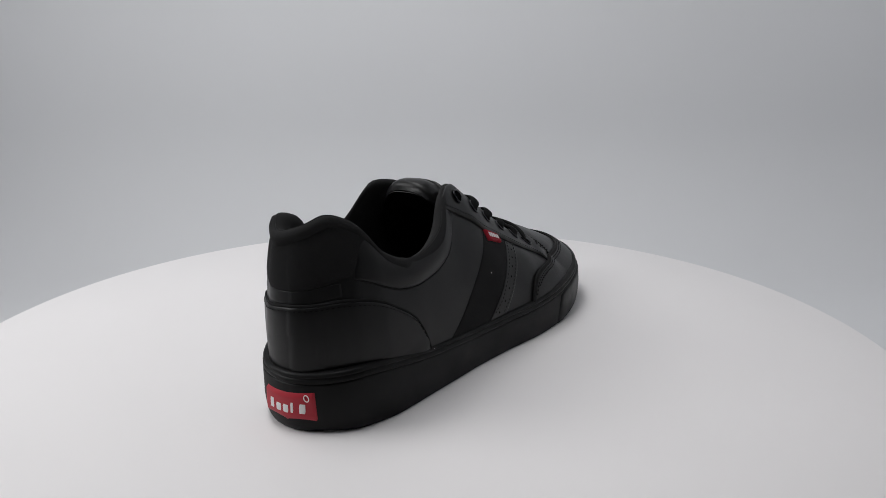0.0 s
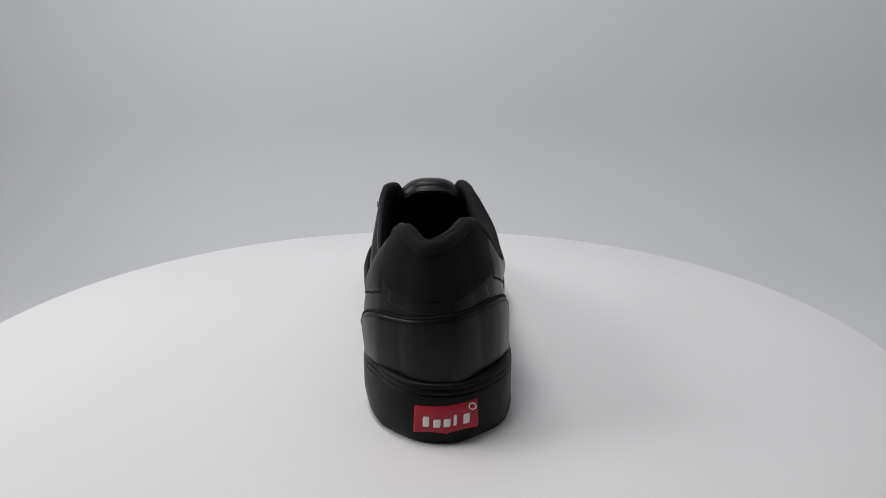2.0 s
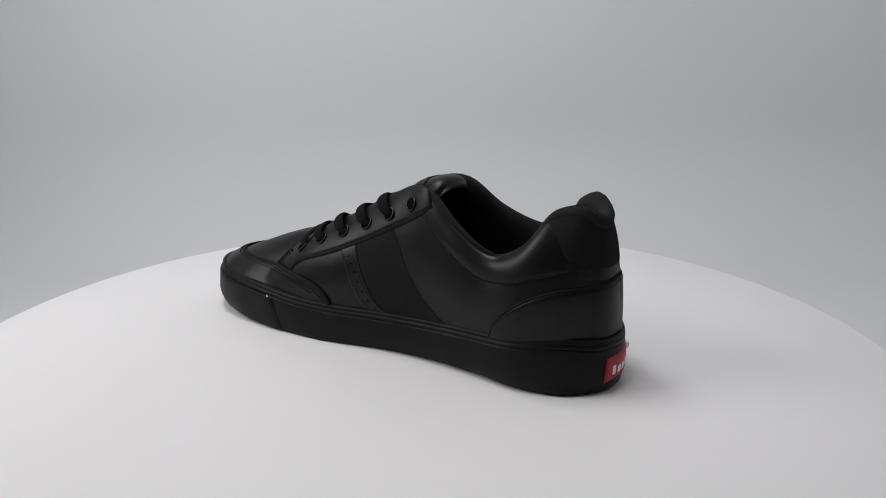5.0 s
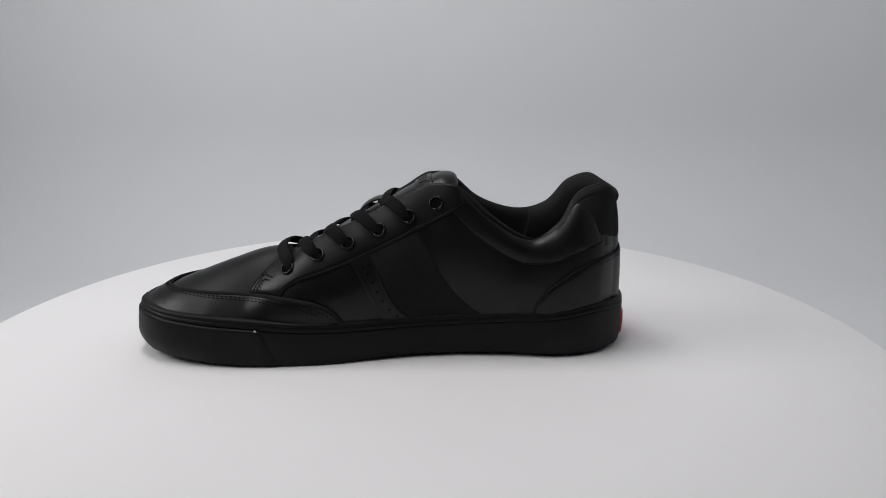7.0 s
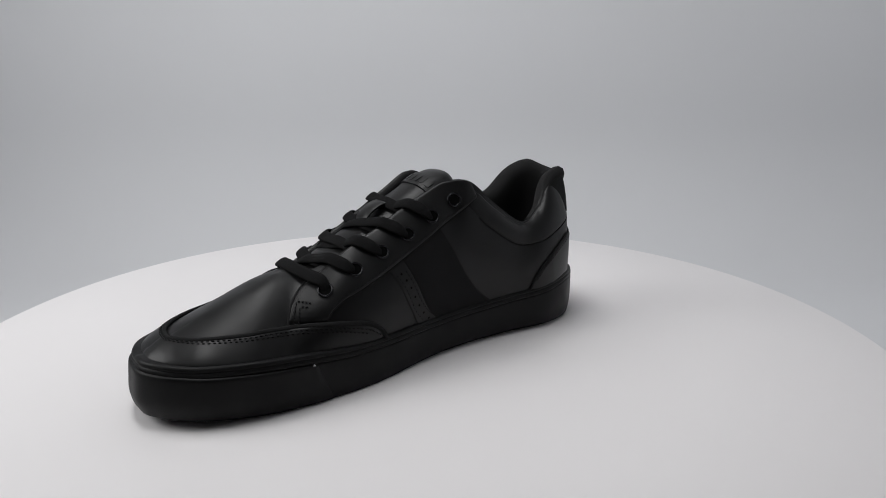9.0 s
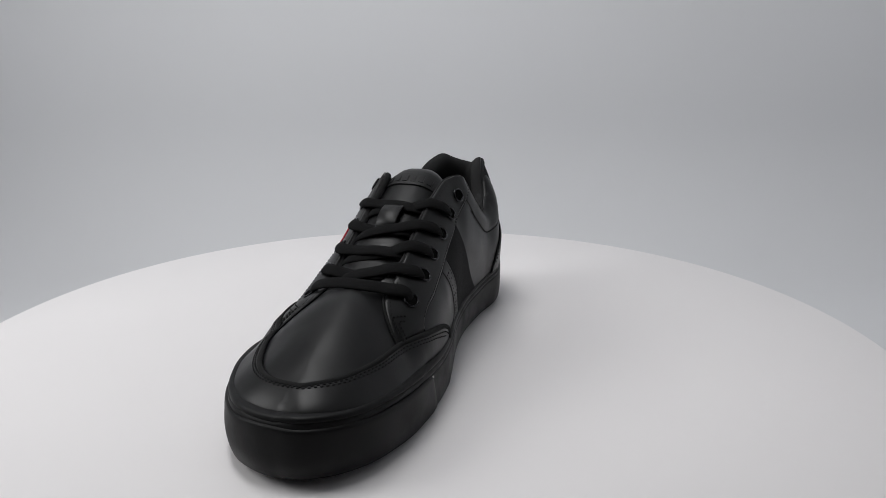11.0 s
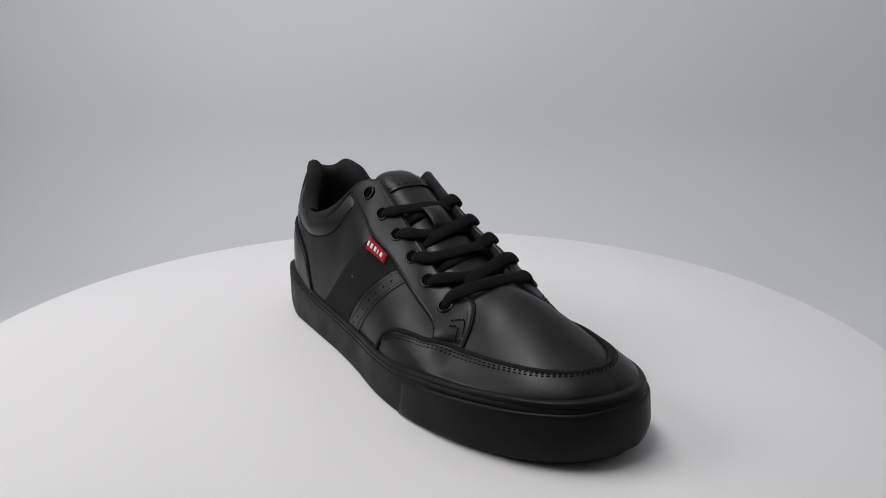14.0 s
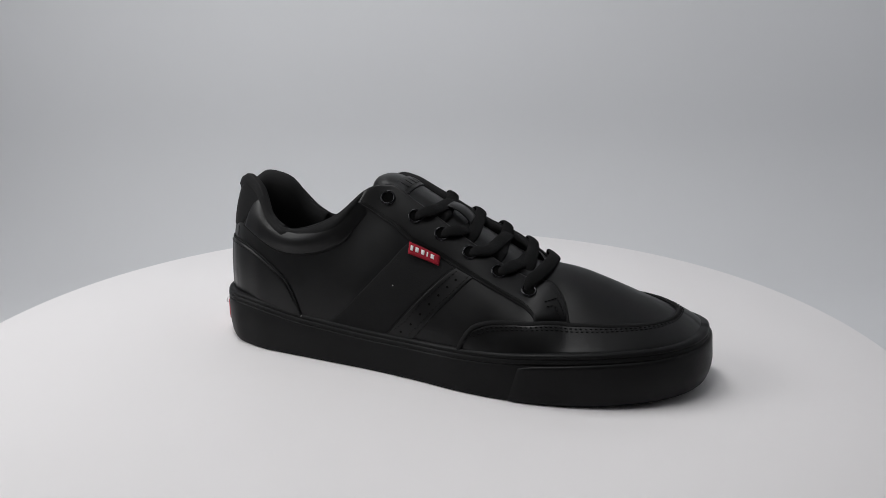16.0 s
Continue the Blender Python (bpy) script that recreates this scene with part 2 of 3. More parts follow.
def M(*knots):
    return [(at(x, True), v) for x, v in knots]


def back(knots):
    return [(w - 2, v) for w, v in knots]


# toe guard round the sole
patch("toe_guard", [(at(71), 0.4), (1.0, 0.4), (at(78, True), 0.4)], [(at(77), 19.5), (at(84), 21.5), (at(98), 23), (at(118), 24.8), (at(140), 26), (at(160), 27.5), (1.0, 29.5), (at(160, True), 28.5), (at(144, True), 27), (at(118, True), 25), (at(96, True), 23.5), (at(88, True), 22)],
      1.3, RUBBER, 110, 10, on=wall, label="thick black rubber toe guard")

# side panels of cloth and the perforated bands in front of them
patch("side_stripe", L((-42, 0.0), (-31, 0.13), (-22, 0.22), (-14, 0.275), (-6, 0.335), (1, 0.405), (7, 0.50), (13, 0.61)), L((-3, 0.0), (6, 0.09), (14, 0.185), (23, 0.32), (32, 0.48), (39, 0.61)), 0.4, TEXTILE, 40, 20, label="matt black cloth stripe")
patch("side_stripe", M((-41.5, 0.0), (-33, 0.08), (-25, 0.16), (-12, 0.315), (-5, 0.43), (1, 0.53), (5, 0.60)), M((2, 0.0), (10, 0.07), (15, 0.145), (20, 0.25), (28, 0.44), (31, 0.52)), 0.4, TEXTILE, 40, 20, label="matt black cloth stripe")
patch("perforated_band", L((-3, 0.0), (6, 0.09), (14, 0.185), (23, 0.32), (32, 0.48), (39, 0.615)), L((14, 0.0), (22, 0.105), (30, 0.23), (38, 0.365), (45, 0.51), (50, 0.615)), 0.55, LEATHER, 40, 10)
patch("perforated_band", M((2, 0.0), (10, 0.07), (15, 0.145), (20, 0.25), (28, 0.44), (31, 0.525)), M((18, 0.0), (23, 0.09), (28, 0.19), (33, 0.315), (38, 0.43), (41, 0.50)), 0.55, LEATHER, 40, 10)

# toe cap that wraps round the front
CAP = L((43, 0.0), (46, 0.09), (51, 0.185), (59, 0.25), (74, 0.305), (89, 0.315), (108, 0.32), (126, 0.35)) + [(0.836, 0.38), (0.888, 0.435), (0.933, 0.50), (0.967, 0.545), (1.0, 0.562), (1.036, 0.55), (1.075, 0.51), (1.104, 0.47), (1.142, 0.42)] + M((121, 0.35), (106, 0.32), (88, 0.275), (70, 0.215), (55, 0.15), (47, 0.085), (42, 0.0))
patch("toe_cap", L((43.5, 0.0), (60, 0.0), (100, 0.0), (150, 0.0)) + [(1.0, 0.0)] + M((150, 0.0), (100, 0.0), (60, 0.0), (41.5, 0.0)), CAP, 1.9, LEATHER, 150, 14, label="smooth black leather toe cap with double stitching")

# eyestays
EYE_L = L((-18, 0.955), (-12, 0.82), (-2, 0.67), (9, 0.61), (32, 0.615), (52, 0.60), (71, 0.56), (81, 0.48), (84.5, 0.39), (85.5, 0.32))
EYE_M = M((-18, 0.92), (-12, 0.77), (-2, 0.65), (18, 0.55), (38, 0.50), (58, 0.45), (72, 0.405), (77, 0.35), (79, 0.28))
FRONT_L = L((-15, 0.995), (5, 0.995), (45, 0.995), (70, 0.99), (82, 0.92), (91, 0.80), (96.5, 0.73), (100.5, 0.67), (103, 0.58), (104.5, 0.35))
FRONT_M = M((-15, 0.995), (5, 0.995), (45, 0.995), (70, 0.98), (82, 0.885), (90, 0.77), (95.5, 0.66), (99.5, 0.55), (101.5, 0.45), (102, 0.32))
patch("eyestay", EYE_L, FRONT_L, 1.5, LEATHER, 90, 16, puff=0.6)
patch("eyestay", EYE_M, FRONT_M, 1.5, LEATHER, 90, 16, puff=0.6)

# padded collar, heel cloth and counter
patch("collar_pad", L((-106, 0.56), (-96, 0.555), (-78, 0.61), (-56, 0.685), (-38, 0.71), (-22, 0.73), (-12, 0.78)), L((-102, 0.74), (-94, 0.90), (-75, 0.965), (-50, 0.965), (-27, 0.965), (-18, 0.97), (-13, 0.94)), 0.6, LEATHER, 70, 16, puff=2.2, label="padded leather collar")
patch("collar_pad", M((-110, 0.49), (-100, 0.45), (-87, 0.47), (-68, 0.555), (-48, 0.65), (-32, 0.71), (-20, 0.74), (-12, 0.78)), M((-104, 0.74), (-96, 0.90), (-75, 0.965), (-50, 0.965), (-27, 0.965), (-20, 0.96), (-13, 0.93)), 0.6, LEATHER, 70, 16, puff=2.1, label="padded leather collar")
patch("heel_cloth", back(M((-110, 0.54), (-118, 0.54), (-125, 0.545))) + [(0.0, 0.55)] + L((-124, 0.55), (-116, 0.55), (-107, 0.57)),
      back(M((-86, 0.93), (-100, 0.92), (-112, 0.925), (-122, 0.925))) + [(0.0, 0.925)] + L((-122, 0.925), (-112, 0.925), (-98, 0.92), (-88, 0.93)), 0.6, TEXTILE, 70, 18, puff=0.5, label="matt black cloth heel panel")
patch("heel_tab", back(M((-113, 0.445), (-122, 0.455))) + [(0.0, 0.46)] + L((-122, 0.455), (-113, 0.445)), back(M((-113, 0.53), (-122, 0.545))) + [(0.0, 0.55)] + L((-122, 0.545), (-113, 0.53)), 0.3, LEATHER, 40, 8)
COUNTER = back(M((-69, 0.0), (-73, 0.13), (-79, 0.225), (-87, 0.275), (-99, 0.31), (-115, 0.36), (-124, 0.405))) + [(0.0, 0.445)] + L((-122, 0.43), (-112, 0.41), (-98, 0.415), (-85, 0.42), (-76, 0.395), (-69, 0.33), (-63, 0.17), (-59, 0.0))
patch("heel_counter", back(M((-70, 0.0), (-88, 0.0), (-108, 0.0), (-122, 0.0))) + [(0.0, 0.0)] + L((-122, 0.0), (-110, 0.0), (-85, 0.0), (-59, 0.0)), COUNTER, 1.4, LEATHER, 90, 14, label="smooth leather heel counter")


# lining: a soft roll along the collar and throat, then down to the insole
def lining():
    a = np.linspace(-(2 - at(84, True)), at(84), 200)
    t = edge(a)
    p, out = rim(a)
    b = np.column_stack([p - 9 * out, np.full(len(a), 24.0)])
    soft = np.interp(p[:, 0], [-200, -30, -10, 90], [1, 1, 0.45, 0.35])[:, None]
    d = t[:, :2] - p
    inw = d / np.linalg.norm(d, axis=1)[:, None]
    inw = np.where(p[:, :1] < -60, -out, inw)
    rows = []
    for o, z in ((-1.0, -9), (-2.6, -6.5), (-3.1, -3.6), (-2.2, -1.2), (0.6, 0), (3.0, -0.5), (5.0, -2.2), (6.2, -5), (6.6, -9)):
        rows.append(np.column_stack([t[:, :2] + inw * o * soft, t[:, 2] + z * soft[:, 0]]))
    last = rows[-1]
    for k in (0.2, 0.45, 0.7, 0.9, 1.0):
        rows.append(last * (1 - k) + b * k)
    return np.stack(rows, 1) * 0.001, len(a), len(rows)


g, n, m = lining()
part("lining", g.reshape(-1, 3), grid_faces(n, m, flip=True), LINING, shoe, "soft black textile lining")
p, out = rim(W)
q = np.column_stack([p - 7 * out, np.full(len(W), 25.5)]) * 0.001
part("insole", [*q, (0.0, -0.008, 0.0245)], [(i, (i + 1) % len(W), len(W)) for i in range(len(W))], LINING, shoe)


# tongue: a padded flap under the laces
def tongue():
    path = [(98, -4, 50), (88, -4, 54.5), (66, -4.5, 63.5), (38, -5, 78.5), (6, -5, 96.8), (-8, -5, 104.2), (-17, -5, 106.9), (-23, -5, 106.2), (-27, -5, 104.6)]
    t = arc([(x, z) for x, _, z in path])
    u = np.concatenate([np.linspace(0, 0.9, 34), 1 - 0.1 * np.cos(np.linspace(0, math.pi / 2, 12))[1:]])
    c = spline(t, path, u)
    d = spline(t, path, np.minimum(u + 0.01, 1)) - spline(t, path, np.maximum(u - 0.01, 0))
    d /= np.linalg.norm(d, axis=1)[:, None]
    up = np.cross([0, 1.0, 0], d)
    up *= np.sign(up[:, 2:] + 1e-9)
    half = np.interp(u, [0, 0.3, 0.6, 0.8, 1], [17, 17, 19, 24.5, 25.5]) * (1 - 0.45 * np.clip((u - 0.88) / 0.12, 0, 1)**2.5)
    tip = np.sqrt(np.clip(1 - np.clip((u - 0.955) / 0.045, 0, 1)**2, 0.02, 1))  # the end is rolled over
    crown = np.interp(u, [0, 0.4, 0.75, 1], [2.5, 5.5, 13.5, 16.5])
    rows = []
    for a in np.linspace(0, 2 * math.pi, 40, endpoint=False):
        ca, sa = math.cos(a), math.sin(a)
        x = math.copysign(abs(ca)**0.8, ca)
        h = math.copysign(abs(sa)**0.8, sa) * (3.2 + 1.3 * ease((u - 0.7) / 0.2)) * tip - 3 - 1.3 * ease((u - 0.7) / 0.2)
        drop = -crown * (abs(x) * half / 22)**3
        rows.append(c + np.outer(half * x, [0, 1, 0]) + up * (h + drop)[:, None])
    return np.stack(rows, 0) * 0.001, len(u)


g, n = tongue()
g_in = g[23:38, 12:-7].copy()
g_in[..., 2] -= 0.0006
tongue_ob = part("tongue", g.reshape(-1, 3), grid_faces(40, n, True) + [tuple((i % 40) * n + n - 1 for i in (k, k + 1, 39 - k, 40 - k)) for k in range(1, 19)], LEATHER, shoe, "padded black leather tongue")
part("tongue_lining", g_in.reshape(-1, 3), grid_faces(g_in.shape[0], g_in.shape[1]), LINING_LIT, tongue_ob, "black cloth lining of the tongue")


def on_tongue(y, s, lift):
    """A point above the tongue: y mm across from its middle, s mm up its slope from the throat."""
    path = [(88, -4, 54.5), (66, -4.5, 63.5), (38, -5, 78.5), (6, -5, 96.8), (-8, -5, 104.2), (-17, -5, 106.9), (-23, -5, 106.0)]
    t = np.concatenate([[0], np.cumsum(np.linalg.norm(np.diff(np.array(path, float), axis=0), axis=1))])
    y, s, lift = (np.asarray(k, float) for k in np.broadcast_arrays(y, s, lift))
    shape = y.shape
    y, s, lift = y.ravel(), s.ravel(), lift.ravel()
    c = spline(t, path, s)
    d = spline(t, path, s + 1) - spline(t, path, s - 1)
    d /= np.linalg.norm(d, axis=1)[:, None]
    up = np.column_stack([-d[:, 2] * -1, 0 * s, d[:, 0] * -1])
    up *= np.sign(up[:, 2:])
    crown = np.interp(s, [0, 45, 95, 130], [2.5, 5.5, 13, 16])
    q = c + np.outer(y, [0, 1, 0]) + up * (0.2 + lift - crown * np.abs(y / 22)**3)[:, None]
    return q.reshape(*shape, 3) * 0.001


def plate(name, y0, y1, s0, s1, thick, mat, parent, label="", n=16, m=8):
    a, b = np.linspace(y0, y1, n), np.linspace(s0, s1, m)
    lift = np.full((n, m), thick)
    lift[[0, -1]] = lift[:, [0, -1]] = -0.3
    a[1], a[-2], b[1], b[-2] = a[0] + 0.3, a[-1] - 0.3, b[0] + 0.3, b[-1] - 0.3
    g = on_tongue(a[:, None], b[None, :], lift)
    return part(name, g.reshape(-1, 3), grid_faces(n, m), mat, parent, label, smooth=False)


label_ob = plate("tongue_label", -17, 17, 99, 110, 0.8, LEATHER, tongue_ob, "embossed black leather label")
for k in range(6):
    y = -12.5 + k * 5.0
    plate("raised_mark", y - 1.7, y + 1.7, 101.5, 107.5, 1.1, LEATHER, label_ob, n=6, m=6)


def strap(y0, y1, s0, s1, high, thick):
    """A band that stands off the tongue and is sewn down at both ends."""
    k = np.linspace(0, 1, 14)
    lift = high * np.sin(np.pi * k) ** 0.45
    b = s0 + (s1 - s0) * k
    rows = [on_tongue(y, b, lift + h) for y, h in ((y0, 0), (y0, thick * 0.7), (y0 + 0.4, thick), (0, thick * 1.1), (y1 - 0.4, thick), (y1, thick * 0.7), (y1, 0), (0, 0))]
    part("lace_loop", np.stack(rows, 0).reshape(-1, 3), grid_faces(8, 14, True), LEATHER, tongue_ob, "black leather lace loop")


strap(-6.0, 6.0, 60, 79, 3.6, 1.0)

# eyelets
ROWS_L = [(-0.9, 0.85), (14.9, 0.82), (29.7, 0.82), (46.4, 0.82), (64.5, 0.81), (82, 0.69)]
ROWS_M = [(-3.7, 0.81), (11.1, 0.73), (26.9, 0.70), (43.8, 0.69), (61.8, 0.67), (79, 0.60)]


def frame_at(w, v, lift):
    q = upper([w], [v], lift)[0]
    a = upper([w + 0.003], [v], lift)[0] - q
    b = upper([w], [v + 0.01], lift)[0] - q
    n = np.cross(a, b)
    n /= np.linalg.norm(n)
    a /= np.linalg.norm(a)
    return q, a, np.cross(n, a), n


def torus(q, a, b, n, R, r, flat=1.0, nu=28, nv=8):
    v = []
    for i in range(nu):
        t = 2 * math.pi * i / nu
        d = a * math.cos(t) + b * math.sin(t)
        for k in range(nv + 1):
            s = 2 * math.pi * k / nv
            v.append(q + d * (R + r * math.cos(s)) + n * (r * flat * math.sin(s)))
    return v, grid_faces(nu, nv + 1, True)


for inner, holes in ((False, ROWS_L), (True, ROWS_M)):
    for x, v in holes:
        q, a, b, n = frame_at(at(x, inner), v, 2.35)
        vs, fs = torus(q, a, b, n, 0.0037, 0.00065, 0.9)
        eyelet = part("eyelet", vs, fs, EYELET, shoe, "black metal eyelet")
        ring_pts = [q + 0.0036 * (a * math.cos(t) + b * math.sin(t)) - n * 0.0001 for t in np.linspace(0, 2 * math.pi, 20, endpoint=False)]
        part("eyelet_hole", ring_pts, [tuple(range(20))], VOID, eyelet)


# laces
def lace(points, name="lace", wide=7.4, thick=2.0):
    p = np.array(points) * 1000
    t = np.concatenate([[0], np.cumsum(np.linalg.norm(np.diff(p, axis=0), axis=1))])
    u = np.linspace(0, t[-1], 44)
    c = spline(t, p, u)
    d = np.gradient(c, axis=0)
    d /= np.linalg.norm(d, axis=1)[:, None]
    up = np.array([0.45, 0, 0.89]) + np.outer((c[:, 1] + 5) / 40, [0, 1, 0])
    up -= d * (up * d).sum(1)[:, None]
    up /= np.linalg.norm(up, axis=1)[:, None]
    side = np.cross(d, up)
    end = np.minimum(u, t[-1] - u)
    width = wide * (0.62 + 0.38 * np.clip(end / 9, 0, 1))
    rows = []
    for a in np.linspace(0, 2 * math.pi, 16, endpoint=False):
        x, y = math.cos(a), math.sin(a)
        x, y = math.copysign(abs(x)**0.7, x) * 0.5, math.copysign(abs(y)**0.8, y) * 0.5
        rows.append(c + side * (x * width)[:, None] + up * (y * thick + 0.35 * (1 - 4 * x * x)))
    part(name, (np.stack(rows, 0) * 0.001).reshape(-1, 3), grid_faces(16, len(u), True), LACE, shoe)


def hole(inner, i, lift, toward=0.0):
    x, v = (ROWS_M if inner else ROWS_L)[i]
    return upper([at(x, inner)], [v + toward], lift)[0]


def brink(inner, i, lift):
    x, v = (ROWS_M if inner else ROWS_L)[i]
    return upper([at(x, inner)], [0.985], lift)[0]


def mid(i, y, lift):
    """Above the throat at eyelet row i."""
    a, b = brink(False, i, 0), brink(True, i, 0)
    k = (y + 23) / 37
    q = a * (1 - k) + b * k
    return q + np.array([0.45, 0, 0.89]) * lift * 0.001


UP = np.array([0.45, 0, 0.89]) * 0.001
for i in (1, 2, 3, 4):
    for inner in (False, True):
        s = 1 if inner else -1
        over = 1.3 if inner == (i % 2 == 0) else -0.7
        arch = 1.5
        f = (-0.08, -0.04, 0.0, 0.0)[i - 1]

        def ahead(a, b, k):
            return a * (1 - k - f) + b * (k + f)

        k = (0.78, 0.90, 0.96, 1.0) if inner else (0.58, 0.76, 0.88, 0.97)
        lace([hole(inner, i, 0.6), ahead(hole(inner, i, 3.0, 0.035), hole(inner, i + 1, 3.0, 0.035), 0.14 - f), ahead(brink(inner, i, 2.8), brink(inner, i + 1, 2.8), k[0] - f),
              ahead(mid(i, -5 + 9 * s, arch + over), mid(i + 1, -5 + 9 * s, arch + over), k[1] - f), ahead(mid(i, -5 - 3 * s, arch + over), mid(i + 1, -5 - 3 * s, arch + over), k[2] - f),
              ahead(mid(i, -5 - 12 * s, 0.8), mid(i + 1, -5 - 12 * s, 0.8), k[3] - f), brink(not inner, i + 1, -1.5) + UP * -1.5])
BAR = [np.array(q) * 0.001 for q in ((79, -21, 60.8), (81, -12, 62.8), (81.5, -4, 63.4), (81, 5, 63.1), (78.5, 14, 61.8))]  # the straight bar across the throat
lace([hole(False, 5, 0.6), hole(False, 5, 2.9, 0.05), *BAR, hole(True, 5, 2.9, 0.05), hole(True, 5, 0.6)])


def shift(knots, dv=0.0, dx=0.0):
    return [(w + dx, max(0.0, v + dv)) for w, v in knots]


# dark tubes on panel edges: the cap's piping, and seam shadow put into colour
def piping_shade(knots, lift, r, name="piping_shade", mat=None):
    c = curve(knots, 220)
    q = upper(c[:, 0], c[:, 1], lift)
    d = np.gradient(q, axis=0)
    d /= np.linalg.norm(d, axis=1)[:, None] + 1e-12
    n = upper(c[:, 0], c[:, 1], lift + 1) - q
    n -= d * (n * d).sum(1)[:, None]
    n /= np.linalg.norm(n, axis=1)[:, None] + 1e-12
    e = np.cross(d, n)
    rows = [q + r * 0.001 * (n * math.cos(a) * 0.8 + e * math.sin(a)) for a in np.linspace(0, 2 * math.pi, 8, endpoint=False)]
    part(name, np.stack(rows, 0).reshape(-1, 3), grid_faces(8, len(q), True), mat or TEXTILE, shoe)


piping_shade(CAP, 1.0, 1.5)
piping_shade(shift(COUNTER, 0.004), 0.5, 0.8)
piping_shade(EYE_L, 0.35, 0.6)
piping_shade(EYE_M, 0.35, 0.6)
piping_shade([(w, min(v, 0.96)) for w, v in FRONT_L[4:]], 0.5, 0.8)
piping_shade([(w, min(v, 0.96)) for w, v in FRONT_M[4:]], 0.5, 0.8)
piping_shade(L((-3, 0.0), (6, 0.09), (14, 0.185), (23, 0.32), (32, 0.48), (39, 0.61)), 0.3, 0.35)
piping_shade(M((2, 0.0), (10, 0.07), (15, 0.145), (20, 0.25), (28, 0.44), (31, 0.52)), 0.3, 0.35)
piping_shade(L((-106, 0.555), (-96, 0.55), (-78, 0.605), (-56, 0.68), (-38, 0.705), (-22, 0.725)), 0.2, 0.5)
piping_shade(M((-110, 0.485), (-100, 0.445), (-87, 0.465), (-68, 0.55), (-48, 0.645), (-32, 0.705), (-20, 0.735)), 0.2, 0.5)

# stitching: short raised threads
def stitches(knots, lift, step=2.6, long=1.7, r=0.28, on=upper, name="stitching"):
    c = curve(knots, 800)
    q = on(c[:, 0], c[:, 1], lift) * 1000
    t = np.concatenate([[0], np.cumsum(np.linalg.norm(np.diff(q, axis=0), axis=1))])
    vs, fs = [], []
    for k in np.arange(step / 2, t[-1], step):
        a = np.array([np.interp(k - long / 2, t, q[:, j]) for j in range(3)])
        b = np.array([np.interp(k + long / 2, t, q[:, j]) for j in range(3)])
        d = (b - a) / (np.linalg.norm(b - a) + 1e-9)
        e = np.cross(d, [0.3, 0.2, 0.93])
        e /= np.linalg.norm(e)
        f = np.cross(d, e)
        i = len(vs)
        m1, m2 = a * 0.75 + b * 0.25, a * 0.25 + b * 0.75
        vs += [a, b] + [m + r * (e * math.cos(s) + f * math.sin(s)) for m in (m1, m2) for s in (0.8, 2.4, 3.9, 5.5)]
        fs += [(i, i + 2 + s, i + 2 + (s + 1) % 4) for s in range(4)] + [(i + 2 + s, i + 6 + s, i + 6 + (s + 1) % 4, i + 2 + (s + 1) % 4) for s in range(4)] + [(i + 1, i + 6 + (s + 1) % 4, i + 6 + s) for s in range(4)]
    part(name, np.array(vs) * 0.001, fs, THREAD, shoe, smooth=False)


stitches(shift(CAP[1:-1], -0.038), 2.0, r=0.4)
stitches(shift(CAP[2:-2], -0.066), 2.0, r=0.4)
stitches(shift(EYE_L[:-1], 0.035), 1.75)
stitches(shift(EYE_M[:-1], 0.035), 1.75)
stitches([(w - 0.006, v - 0.055) for w, v in FRONT_L[1:-1]], 1.5)
stitches([(w + 0.006, v - 0.055) for w, v in FRONT_M[1:-1]], 1.5)
stitches(shift(COUNTER[1:-1], -0.03), 1.5)
stitches(L((3, 0.04), (10.5, 0.10), (18.5, 0.21), (27, 0.34), (35.5, 0.50), (39.5, 0.58)), 0.6)
stitches(L((12, 0.03), (19.5, 0.11), (27.5, 0.23), (35.5, 0.36), (42.5, 0.50), (46, 0.58)), 0.6)
stitches(M((6, 0.03), (12, 0.08), (18, 0.16), (23, 0.27), (29.5, 0.42)), 0.6)
stitches(M((15, 0.03), (20.5, 0.09), (25.5, 0.19), (30.5, 0.31), (35.5, 0.42)), 0.6)
for side, knots in ((L, (((91, 0.52), (95, 0.525), (99.5, 0.535)), ((100, 0.53), (102, 0.45), (103, 0.36)), ((92, 0.47), (95, 0.47), (97, 0.475)), ((97.5, 0.47), (98.5, 0.42), (99.5, 0.36)))),
                    (M, (((87, 0.49), (92, 0.515), (96.5, 0.525)), ((97, 0.52), (98, 0.42), (98.5, 0.31)), ((89, 0.455), (92, 0.465), (94, 0.47)), ((94.5, 0.465), (95, 0.38), (95.5, 0.31))))):
    for run in knots:
        stitches(side(*run), 2.1, 2.0, 1.6, 0.45)

# punched holes in the bands
for inner, knots in ((False, L((7.5, 0.04), (15, 0.105), (23, 0.22), (31, 0.35), (39, 0.50))), (True, M((10.5, 0.03), (16, 0.085), (21.5, 0.175), (26.5, 0.29), (32.5, 0.41)))):
    for w, v in curve(knots, 7):
        q, a, b, n = frame_at(w, v, 0.62)
        part("punched_hole", [q + 0.0007 * (a * math.cos(t) + b * math.sin(t)) for t in np.linspace(0, 2 * math.pi, 10, endpoint=False)], [tuple(range(10))], VOID, shoe)


# red heel patch with a scalloped lower edge and plain white marks
def heel_w(y):
    """Round-the-shoe coordinate of the point y mm across the heel."""
    a = np.linspace(-0.14, 0.14, 400)
    return np.interp(-y, -rim(a)[0][:, 1], a)


